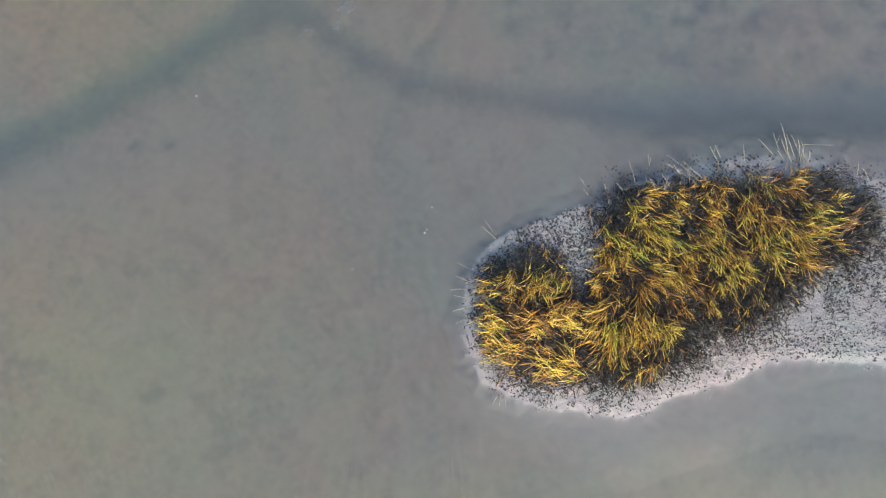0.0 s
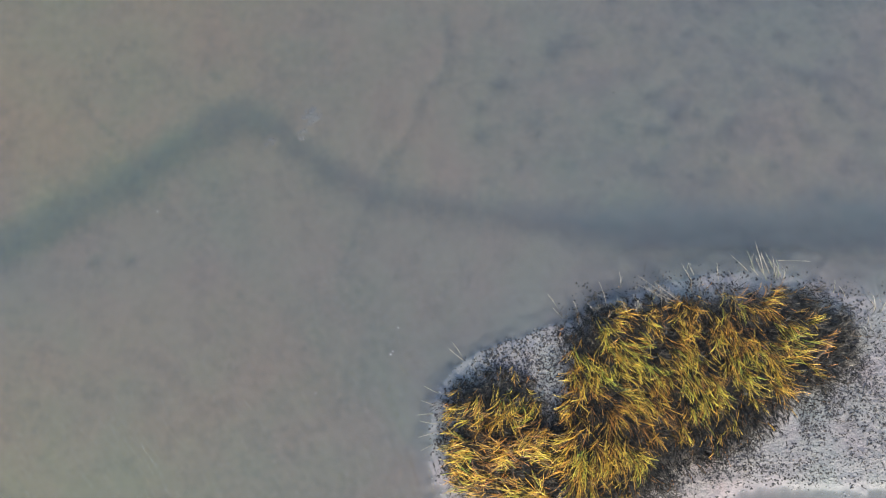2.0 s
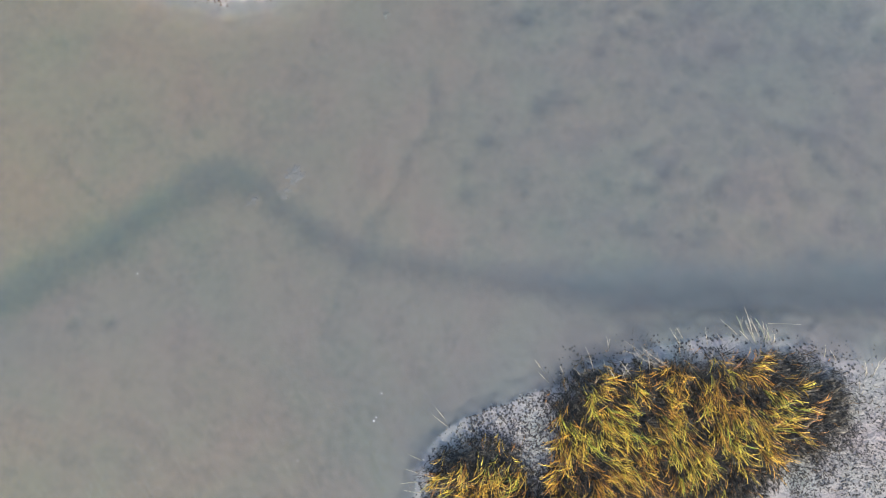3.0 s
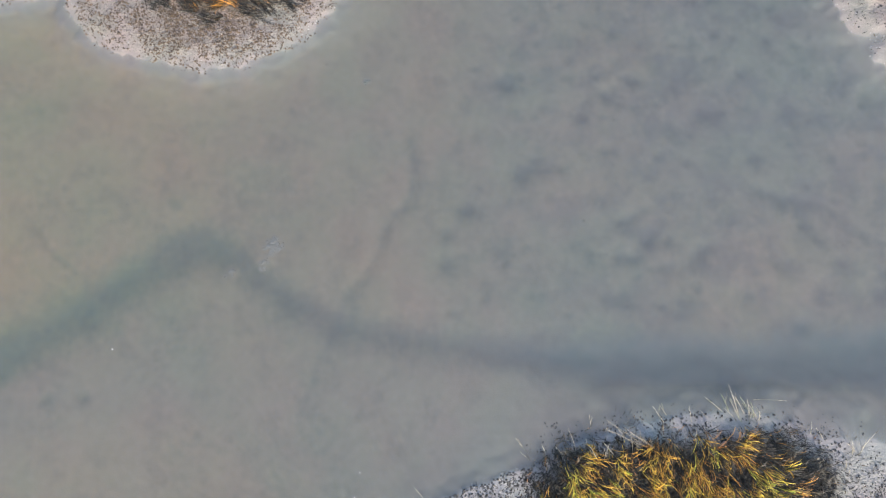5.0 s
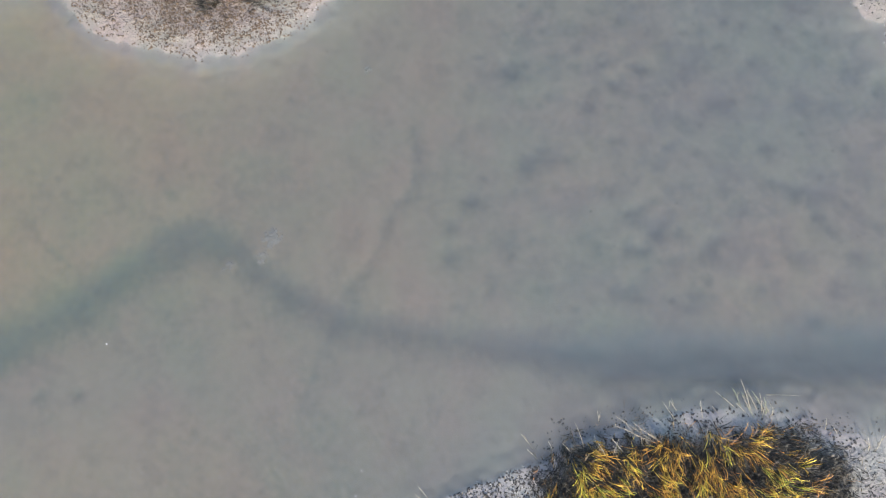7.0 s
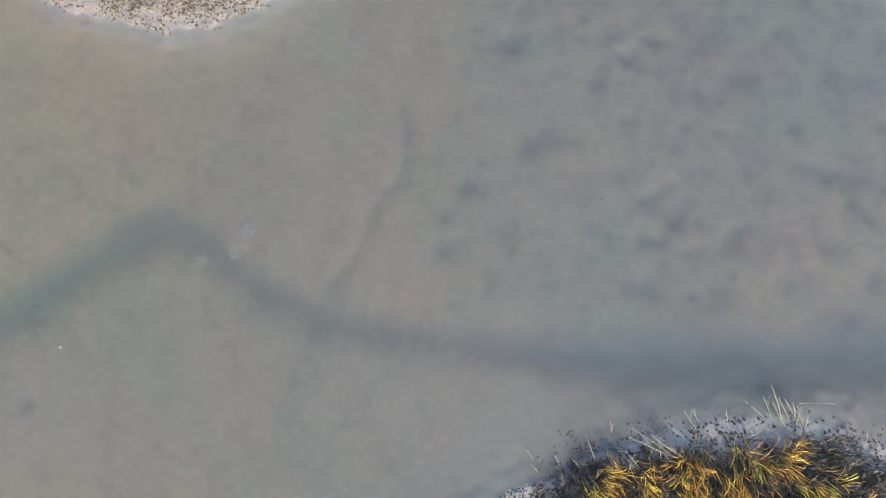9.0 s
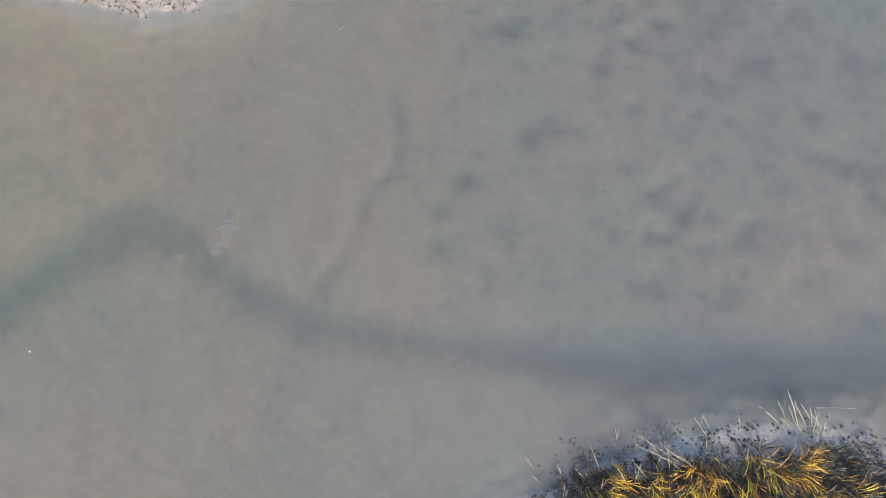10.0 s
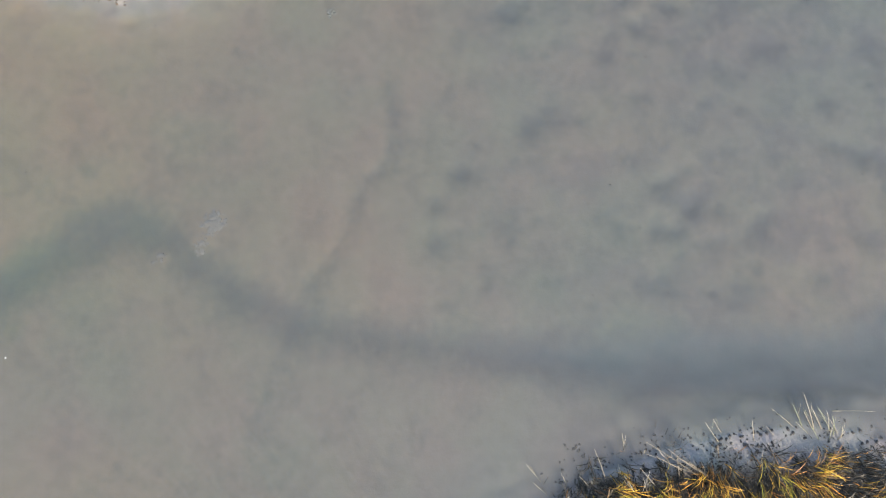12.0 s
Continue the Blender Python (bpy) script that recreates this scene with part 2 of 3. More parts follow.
def bank_rim(x, y):
    """Distance to the water line of the near bank."""
    return blend([oval(x, y, 2.1, 0.1, 1.95, 1.55, 16), oval(x, y, 4.5, 1.15, 2.75, 1.7, 17), oval(x, y, 4.6, 0.4, 2.6, 1.47, 17),
                  oval(x, y, 7.7, 1.12, 3.0, 1.66, 0), oval(x, y, 5.0, 1.98, 2.9, 1.08, 11), oval(x, y, 1.75, 1.05, 1.3, 0.85, 35),
                  oval(x, y, 1.25, 0.7, 1.02, 0.88, 35), oval(x, y, 2.9, -0.35, 1.6, 1.28), oval(x, y, 7.2, 0.4, 2.6, 1.22)], 0.12) + 0.12


def far_rim(x, y):
    return np.minimum(oval(x, y, -3.2, 11.05, 2.68, 1.97), oval(x, y, -7.2, 11.75, 2.2, 1.35, -8))


def corner_rim(x, y):
    return oval(x, y, 11.4, 11.2, 3.1, 3.14)


def bare_patch(x, y):
    return np.minimum(oval(x, y, 2.42, 1.36, 0.27, 0.55), oval(x, y, 2.0, 1.72, 0.52, 0.3, 30))


def near_grass(x, y):
    """Distance to the edge of the meadow on the near bank, with the bare patch cut out."""
    cover = blend([oval(x, y, 2.15, 0.1, 1.72, 1.27, 14), oval(x, y, 4.5, 1.12, 2.5, 1.42, 17), oval(x, y, 6.25, 1.78, 1.65, 1.05, 6),
                   oval(x, y, 3.5, 1.78, 1.25, 0.82, 22), oval(x, y, 1.2, 0.75, 0.82, 0.62, 40), oval(x, y, 4.5, 2.1, 1.3, 0.62, 8),
                   oval(x, y, 3.2, -0.3, 1.3, 0.85, 14), oval(x, y, 5.0, 0.75, 1.6, 0.86, 27)], 0.12) + 0.08
    return np.maximum(cover, -bare_patch(x, y))


def gold_edge(x, y):
    """Distance to the edge of the golden, unrotted part of the near meadow."""
    lobe = blend([oval(x, y, 2.2, -0.12, 1.5, 0.68, 4), oval(x, y, 1.15, 0.45, 0.55, 0.85, -30), oval(x, y, 3.2, 0.35, 0.9, 0.85, 30),
                  oval(x, y, 4.0, 1.3, 1.55, 1.08, 22), oval(x, y, 5.5, 1.75, 1.35, 1.06, 12)], 0.1)
    dark = oval(x, y, 2.22, 0.85, 0.48, 0.2, -8)
    return np.maximum(np.maximum(lobe, -bare_patch(x, y) + 0.08), -dark)


def far_grass(x, y):
    return oval(x, y, -2.65, 11.25, 1.95, 1.42)


def corner_grass(x, y):
    return oval(x, y, 11.3, 12.0, 3.1, 2.4)


def lee_side(x, y):
    """1 on the shaded upper side of the near bank, 0 elsewhere."""
    return np.clip((y - 0.75 - 0.32 * (np.minimum(x, 6.0) - 2.0)) / 0.4, 0, 1) * np.clip((x - 2.5) / 0.5, 0, 1) * np.clip((4.0 - y) / 0.5, 0, 1)


CREEK = [(-9.5, 2.4), (-7.4, 3.45), (-6.2, 4.1), (-5.3, 4.62), (-4.4, 5.2), (-3.6, 5.72), (-3.05, 5.93), (-2.35, 5.62), (-1.55, 4.98),
         (-0.6, 4.52), (0.34, 4.28), (1.35, 4.14), (3.1, 3.9), (4.7, 3.74), (5.9, 3.72), (7.1, 3.74), (8.7, 3.85), (12.0, 4.2)]
SIDE_RUNS = [([(-0.49, 4.96), (-0.23, 5.22), (0.02, 5.64), (0.13, 6.07), (0.27, 6.39), (0.66, 6.65), (0.74, 7.01), (0.69, 7.41), (0.64, 7.8)], 0.14, 0.024),
             ([(-0.62, 4.45), (-0.85, 4.1), (-1.0, 3.68), (-1.21, 3.1)], 0.075, 0.009),
             ([(-5.95, 6.2), (-5.69, 5.8), (-5.16, 5.36)], 0.06, 0.018),
             ([(6.66, 6.9), (7.34, 6.64), (7.92, 6.48), (8.47, 6.08), (9.3, 5.7)], 0.12, 0.02)]
HOLLOWS = [(1.28, 6.07, 0.17), (1.27, 5.52, 0.2), (-5.54, 3.25, 0.13), (-4.93, 3.27, 0.13), (6.05, 8.25, 0.22), (7.47, 8.24, 0.16),
           (4.82, 6.05, 0.18), (2.58, 7.12, 0.2), (2.94, 7.33, 0.24), (5.42, 7.89, 0.2), (4.37, 4.92, 0.2), (-3.04, 8.78, 0.13),
           (4.6, 5.6, 0.16), (5.68, 5.6, 0.2), (7.43, 4.42, 0.16), (-4.64, 8.95, 0.14)]


def along_line(x, y, line):
    """Distance to a bent line."""
    best = np.full_like(x, 1e9)
    for (ax, ay), (bx, by) in zip(line, line[1:]):
        lx, ly = bx - ax, by - ay
        u = np.clip(((x - ax) * lx + (y - ay) * ly) / (lx * lx + ly * ly), 0, 1)
        best = np.minimum(best, np.hypot(x - ax - u * lx, y - ay - u * ly))
    return best


def pits():
    """The hollows in the bed: the large ones, and a scatter that is densest on the right-hand flat."""
    dice = np.random.default_rng(21)
    made = [(*h, 0.034) for h in HOLLOWS]
    while len(made) < 430:
        px, py = dice.uniform(1.2, 10.5), dice.uniform(4.6, 11.0)
        keep = float(value_noise(np.array(px * 0.8), np.array(py * 0.8), 5))
        if dice.random() < keep * min(1.0, 0.25 + (px - 1.2) / 4):
            made.append((px, py, dice.uniform(0.06, 0.2), dice.uniform(0.007, 0.025)))
    while len(made) < 600:
        made.append((dice.uniform(-8.5, 2.5), dice.uniform(-3.5, 10), dice.uniform(0.05, 0.15), dice.uniform(0.004, 0.014)))
    return made


PITS = pits()


def bed_height(x, y):
    """Height of the sediment; the water stands at 0."""
    rim = np.minimum(np.minimum(bank_rim(x, y), far_rim(x, y)), corner_rim(x, y))
    rim = rim + (fractal(x, y, 1.6, 11, 4) - 0.5) * 0.24 * np.clip(corner_rim(x, y) + 0.4, 0.2, 1.0) + (fractal(x, y, 6.0, 14, 2) - 0.5) * 0.12
    gentle = np.interp(rim, [-1.2, -0.5, -0.12, 0.0, 0.12, 0.45, 1.2], [0.07, 0.06, 0.024, 0.0, -0.02, -0.065, -0.14])
    steep = np.interp(rim, [-1.2, -0.5, -0.12, 0.0, 0.07, 0.22, 0.6, 1.0], [0.07, 0.055, 0.014, 0.0, -0.03, -0.085, -0.125, -0.14])
    lee = np.interp(rim, [-1.2, -0.5, -0.12, 0.0, 0.12, 0.3, 0.7, 1.2], [0.07, 0.06, 0.024, 0.0, -0.03, -0.09, -0.15, -0.165])
    z = steep + (gentle - steep) * np.maximum(np.clip((x - 5.2) / 1.5, 0, 1) * np.clip((5.0 - y) / 1.5, 0, 1), np.clip((x - 1.8) / 1.2, 0, 1) * np.clip((0.4 - y) / 0.6, 0, 1))
    z = z + (lee - z) * np.clip((y - 0.75 - 0.32 * (np.minimum(x, 6.0) - 2.0)) / 0.4, 0, 1) * np.clip((x - 2.5) / 1.5, 0, 1) * np.clip((5.2 - y) / 1.6, 0, 1)
    z = z - 0.02 * lee_side(x, y) * np.clip((z + 0.1) / 0.1, 0, 1)
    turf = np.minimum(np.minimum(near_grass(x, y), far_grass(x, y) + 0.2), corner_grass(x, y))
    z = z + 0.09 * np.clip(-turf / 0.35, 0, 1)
    bend = (fractal(x, y, 1.1, 31, 3) - 0.5) * 0.25
    half = np.interp(x, [-6, -3, 0, 3, 5.5, 9], [0.40, 0.36, 0.30, 0.38, 0.52, 0.55])
    z = z - np.exp(-(np.maximum(0, along_line(x, y, CREEK) + bend) / half) ** 2) * np.clip(rim / 0.35, 0, 1) * np.interp(x, [-6, -3, -1.5, 0, 1.5, 3, 5, 9], [0.055, 0.055, 0.044, 0.038, 0.042, 0.065, 0.11, 0.11])
    for line, width, depth in SIDE_RUNS:
        stray = (fractal(x, y, 3.0, 41, 2) - 0.5) * 0.16
        z = z - np.exp(-((along_line(x, y, line) + stray) / width) ** 2) * depth * (0.5 + fractal(x, y, 2.0, 43, 2))
    for px, py, size, depth in PITS:
        near = (np.abs(x - px) < size * 3) & (np.abs(y - py) < size * 3)
        d2 = ((x[near] - px) ** 2 + (y[near] - py) ** 2) / size ** 2
        z[near] -= np.exp(-d2) * depth
    for px, py, size, lift in ((-1.78, 5.9, 0.19, 0.015), (-1.97, 5.6, 0.15, 0.02), (-2.5, 5.42, 0.14, 0.02)):
        z = z + np.exp(-((x - px) ** 2 + (y - py) ** 2) / size ** 2) * lift * (0.5 + fractal(x, y, 9.0, 3, 2))
    wet = np.clip((z + 0.06) / 0.08, 0, 1)
    z = z + (fractal(x, y, 0.9, 51, 3) - 0.5) * 0.022 * (1 - wet)
    return z + (fractal(x, y, 9.0, 61, 2) - 0.5) * (0.004 + 0.024 * wet * (1 - 0.85 * lee_side(x, y)))


def mesh_from(name, verts, quads, material, uvs=None):
    """One mesh out of arrays."""
    me = bpy.data.meshes.new(name)
    me.vertices.add(len(verts))
    me.vertices.foreach_set("co", np.asarray(verts, np.float32).ravel())
    me.loops.add(quads.size)
    me.loops.foreach_set("vertex_index", quads.astype(np.int32).ravel())
    me.polygons.add(len(quads))
    me.polygons.foreach_set("loop_start", np.arange(len(quads), dtype=np.int32) * quads.shape[1])
    if uvs is not None:
        layer = me.uv_layers.new(name="UVMap")
        layer.data.foreach_set("uv", uvs[quads.ravel()].astype(np.float32).ravel())
    me.update(calc_edges=True)
    me.validate()
    me.shade_smooth()
    me.materials.append(material)
    return me


def sheet(xs, ys, height):
    gx, gy = np.meshgrid(xs, ys)
    verts = np.stack([gx, gy, height(gx, gy)], -1).reshape(-1, 3)
    nx, ny = len(xs), len(ys)
    i = (np.arange(ny - 1)[:, None] * nx + np.arange(nx - 1)[None, :]).ravel()
    return verts, np.stack([i, i + 1, i + 1 + nx, i + nx], 1)


FAR = np.array([0.3, 0.8, 1.6, 3.0, 6.0, 12.0, 25.0, 60.0, 150.0, 400.0, 1000.0, 2400.0])


def stretched(lo, hi, step):
    return np.concatenate([lo - FAR[::-1], np.arange(lo, hi + step / 2, step), hi + FAR])


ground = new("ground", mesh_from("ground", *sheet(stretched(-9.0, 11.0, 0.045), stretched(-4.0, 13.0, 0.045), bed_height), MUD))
tagged(ground, "grey-brown tidal mud bed with pale crusted banks and a dark creek", "mudflat", kind="structure")
water = new("water", mesh_from("water", *sheet(stretched(-9.0, 11.0, 0.045), stretched(-4.0, 13.0, 0.045), lambda x, y: x * 0.0), WATER))
bed = np.zeros(len(ground.data.vertices) * 3, np.float32)
ground.data.vertices.foreach_get("co", bed)
water.data.attributes.new("depth", "FLOAT", "POINT").data.foreach_set("value", np.ascontiguousarray(-bed[2::3]))
tagged(water, "shallow murky grey tidal water with fine wind ripples", "water", kind="structure")

# ---- marsh grass ----


def blades(name, base, heading, length, width, rise, droop, hue, material, steps=5, sway=0.25, bend=0.0):
    """Bent, tapering blades. base: n x 3; heading: way of the tip; rise and droop: steepness at foot and tip."""
    n = len(base)
    dice = np.random.default_rng(len(base))
    u = np.linspace(0, 1, steps + 1)
    curl = dice.normal(0, sway, n) + bend
    spin = dice.uniform(-0.9, 0.9, n)
    at = base.copy()
    verts = np.zeros((n, steps + 1, 2, 3))
    for k in range(steps + 1):
        steep = rise + (droop - rise) * u[k] ** 0.8
        way = heading + curl * u[k]
        axis = np.stack([np.cos(way) * np.cos(steep), np.sin(way) * np.cos(steep), np.sin(steep)], 1)
        side = np.stack([-np.sin(way), np.cos(way), np.zeros(n)], 1)
        over = np.cross(axis, side)
        side = side * np.cos(spin)[:, None] + over * np.sin(spin)[:, None]
        half = (width * 0.5 * (0.7 + 0.75 * u[k]) * (1.0 - 0.94 * u[k] ** 3))[:, None]
        verts[:, k, 0], verts[:, k, 1] = at - side * half, at + side * half
        at = at + axis * (length / steps)[:, None]
    first = (np.arange(n) * (steps + 1) * 2)[:, None] + np.arange(steps)[None, :] * 2
    first = first.ravel()
    quads = np.stack([first, first + 1, first + 3, first + 2], 1)
    uvs = np.stack([np.broadcast_to(u[None, :, None], (n, steps + 1, 2)).ravel(), np.repeat(hue, (steps + 1) * 2)], 1)
    return new(name, mesh_from(name, verts.reshape(-1, 3), quads, material, uvs))


def lie(x, y):
    """Way in which the grass is combed on the near bank."""
    keys = np.array([0.3, 1.6, 2.3, 3.7, 4.4, 5.1, 5.9, 6.5, 7.2, 8.5])
    ways = np.radians([200.0, 190.0, 198.0, 312.0, 298.0, 272.0, 276.0, 312.0, 350.0, 345.0])
    x = x + (fractal(x, y, 2.4, 75, 2) - 0.5) * 1.0 + np.clip(y - 0.3, -0.5, 0.7) * 0.5
    lobe = np.radians(32.0) * np.clip((y - 0.05) / 0.6, -1, 1) * np.clip((2.6 - x) / 0.3, 0, 1)
    return np.interp(x, keys, ways) + lobe + (fractal(x, y, 1.1, 71, 2) - 0.5) * 1.5


def scatter(count, box, inside, dice):
    """Random places in a box at which inside() exceeds a random number."""
    got = np.zeros((0, 2))
    while len(got) < count:
        p = np.stack([dice.uniform(box[0], box[1], count), dice.uniform(box[2], box[3], count)], 1)
        got = np.concatenate([got, p[dice.random(count) < inside(p[:, 0], p[:, 1])]])
    return got[:count]


def locks(name, x, y, way, hue, size, upright, dice, per, thick=1.0, lift=0.0, tight=1.0):
    """Locks of long blades that spring from one foot, bow over the same way and fray towards the tips."""
    count = len(x)
    many = np.repeat(np.arange(count), per)
    n = len(many)
    across = dice.normal(0, 0.022 * tight, n)
    back = dice.normal(0, 0.05, n)
    bx = x[many] + np.cos(way)[many] * back - np.sin(way)[many] * across
    by = y[many] + np.sin(way)[many] * back + np.cos(way)[many] * across
    base = np.stack([bx, by, bed_height(bx, by) - 0.01 + (0.04 + lift) * dice.random(n)], 1)
    heading = way[many] + dice.normal(0, 1.0, n) * (0.2 * tight + 0.4 * upright[many])
    length = size[many] * dice.uniform(0.5, 1.2, n)
    rise = np.radians(dice.normal(50, 12, n) + 20 * upright[many])
    droop = np.radians(dice.normal(-12, 15, n) + 45 * upright[many])
    width = dice.uniform(0.0055, 0.0115, n) * thick * 0.9
    bend = dice.normal(0, 0.45, count)[many]
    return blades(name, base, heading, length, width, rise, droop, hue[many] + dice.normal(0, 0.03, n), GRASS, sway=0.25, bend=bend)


def meadow_spots(count, dice, ragged=0.2):
    """Feet of locks on the near meadow: places, how far inside the golden part, and how near the crest."""
    spots = scatter(count, (-0.2, 8.6, -2.0, 3.6), lambda x, y: np.clip(-(near_grass(x, y) + (fractal(x, y, 2.2, 91, 2) - 0.5) * 0.35) / ragged + 0.1, 0, 1)
                    * np.where(x > 6.9, 0.5, 1.0), dice)
    x, y = spots.T
    inside = np.clip(0.5 - (gold_edge(x, y) + (fractal(x, y, 2.6, 29, 2) - 0.5) * 0.5) / 0.28, 0, 1)
    crest = np.clip((y - 0.35 - 0.32 * (np.minimum(x, 6.2) - 2.0)) / 0.5, 0, 1) * np.clip((x - 3.0) / 0.8, 0, 1)
    upright = np.clip(dice.normal(0.1, 0.16, count) + 0.35 * crest * np.clip(near_grass(x, y) / 0.5 + 1.0, 0, 1), 0, 1)
    return x, y, inside, upright


def rotted_grass():
    """Short dark locks that cover the whole meadow."""
    dice = np.random.default_rng(101)
    count = 2900
    x, y, inside, upright = meadow_spots(count, dice, 0.4)
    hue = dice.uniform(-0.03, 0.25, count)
    size = 0.16 * dice.uniform(0.7, 1.5, count)
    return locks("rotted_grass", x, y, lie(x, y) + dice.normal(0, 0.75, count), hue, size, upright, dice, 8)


def golden_grass():
    """Bright combed locks in drifts over the rotted grass, with gaps between them."""
    dice = np.random.default_rng(102)
    count = 5300
    x, y, inside, upright = meadow_spots(count, dice)
    keep = dice.random(count) < (0.07 + 0.93 * inside) * np.clip(fractal(x, y, 4.5, 63, 2) * 4.0 - 1.4 + 0.7 * np.exp(-((x - 2.75) / 0.5) ** 2 - ((y - 0.05) / 0.5) ** 2), 0.08, 1.0)
    x, y, inside, upright = x[keep], y[keep], inside[keep], upright[keep]
    count = len(x)
    ripe = 0.555 + (fractal(x, y, 2.1, 81, 2) - 0.5) * 0.45 + dice.normal(0, 0.11, count) + 0.03 * np.clip((2.9 - x) / 0.8, 0, 1) * np.clip((0.2 - y) / 0.5, 0, 1)
    hue = np.where(dice.random(count) < 0.14, dice.uniform(0.26, 0.36, count), np.clip(ripe, 0.36, 0.93))
    hue = np.where(x > 6.8, hue - 0.2, hue)
    size = (0.16 + 0.12 * inside) * dice.uniform(0.7, 1.35, count) * np.where(x < 2.9, 1.15, 0.92)
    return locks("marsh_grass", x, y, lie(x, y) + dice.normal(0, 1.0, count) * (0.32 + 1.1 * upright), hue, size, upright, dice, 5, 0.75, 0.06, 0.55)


def meadow(name, count, box, edge, combed, dice, per=18, dull=0.0):
    """A thin meadow of locks over an area, shorter towards its edge."""
    spots = scatter(count, box, lambda x, y: np.clip(-(edge(x, y) + (fractal(x, y, 2.2, 91, 2) - 0.5) * 0.45) / 0.3 + 0.2, 0, 1)
                    * np.clip(fractal(x, y, 4.6, 17, 2) * 5.4 - 2.05, 0.03, 1), dice)
    x, y = spots.T
    deep = np.clip((-edge(x, y) - 0.02) / 0.5, 0, 1)
    hue = np.clip(0.06 + 0.43 * np.clip(deep * 1.5 - 0.35, 0, 1) + (fractal(x, y, 1.9, 81, 3) - 0.5) * 0.8 + dice.normal(0, 0.17, count) - dull, 0.02, 0.95 - 2.0 * dull)
    size = (0.13 + 0.15 * deep) * dice.uniform(0.65, 1.45, count)
    return locks(name, x, y, combed(x, y) + dice.normal(0, 0.42, count), hue, size, np.clip(dice.normal(0.1, 0.15, count), 0, 1), dice, per, 0.8)


def stubble(name, count, box, inside, dice, tall=(0.04, 0.13), hue=(0.0, 0.3), material=None):
    """Short, dull, broken stems standing in the mud."""
    p = scatter(count, box, inside, dice)
    base = np.stack([p[:, 0], p[:, 1], bed_height(p[:, 0], p[:, 1]) - 0.008], 1)
    return blades(name, base, dice.uniform(0, 6.28, count), dice.uniform(*tall, count), dice.uniform(0.006, 0.016, count),
                  np.radians(dice.normal(45, 22, count)), np.radians(dice.normal(15, 25, count)), dice.uniform(*hue, count), material or GRASS, steps=3)


def lumps(name, places, size, flat, material, dice, sink=0.3):
    """Many small rounded, uneven bodies half sunk in the mud."""
    n = len(places)
    ring, rows = 6, 3
    a = np.arange(ring) * 2 * math.pi / ring
    shape = [(0.0, 0.0, 1.0)]
    for k in range(1, rows + 1):
        e = math.pi / 2 - k * math.pi / (rows + 1)
        shape += [(math.cos(e) * math.cos(b), math.cos(e) * math.sin(b), math.sin(e)) for b in a]
    shape = np.array(shape)
    grow = dice.uniform(0.75, 1.25, (n, len(shape), 1))
    long = dice.uniform(0.8, 1.7, n)
    body = shape[None] * grow * size[:, None, None]
    body[:, :, 0] *= long[:, None]
    body[:, :, 2] *= flat
    t = dice.uniform(0, 6.28, n)
    c, s = np.cos(t)[:, None], np.sin(t)[:, None]
    x, y = body[:, :, 0] * c - body[:, :, 1] * s, body[:, :, 0] * s + body[:, :, 1] * c
    z = body[:, :, 2] + (bed_height(places[:, 0], places[:, 1]) - size * flat * sink)[:, None]
    verts = np.stack([x + places[:, :1], y + places[:, 1:], z], -1).reshape(-1, 3)
    faces = []
    for b in range(ring):
        d = (b + 1) % ring
        faces.append((0, 1 + b, 1 + d, 1 + d))
        for k in range(rows - 1):
            o = 1 + k * ring
            faces.append((o + b, o + ring + b, o + ring + d, o + d))
    faces = np.array(faces)
    quads = (faces[None] + (np.arange(n) * len(shape))[:, None, None]).reshape(-1, 4)
    bm = mesh_pieces(name, verts, quads, material)
    return new(name, bm)


def mesh_pieces(name, verts, quads, material):
    """A mesh of faces with three or four corners, a repeated corner standing for three."""
    me = bpy.data.meshes.new(name)
    me.from_pydata(verts.tolist(), [], [tuple(q[:3]) if q[2] == q[3] else tuple(q) for q in quads.tolist()])
    me.shade_smooth()
    me.materials.append(material)
    return me


def near_margin(x, y, reach=0.3):
    """How thick small litter lies round the near meadow."""
    d = near_grass(x, y)
    dry = np.clip((bed_height(x, y) + 0.01 + 0.06 * lee_side(x, y)) / 0.04, 0, 1)
    clump = np.clip(fractal(x, y, 3.0, 23, 3) * 2.4 - 0.6, 0.05, 1)
    lee = lee_side(x, y)
    flat = 0.16 * np.clip((x - 5.0) / 1.5, 0, 1)
    return np.maximum(np.exp(-np.maximum(d, 0) / reach), flat) * np.where(d > -0.35, 1.0, 0.2) * dry * clump * (1 - 0.91 * lee)


def far_margin(x, y):
    d = far_grass(x, y)
    dry = np.clip((bed_height(x, y) + 0.02) / 0.05, 0, 1)
    return np.exp(-np.maximum(d, 0) / 1.4) * dry * np.clip(fractal(x, y, 3.0, 23, 3) * 2.4 - 0.5, 0.2, 1)


def corner_margin(x, y):
    d = corner_grass(x, y)
    return np.exp(-np.maximum(d, 0) / 0.5) * np.clip((bed_height(x, y) + 0.02) / 0.05, 0, 1)


def water_line(x, y):
    return np.exp(-(bed_height(x, y) / 0.02) ** 2) * (1 - lee_side(x, y))


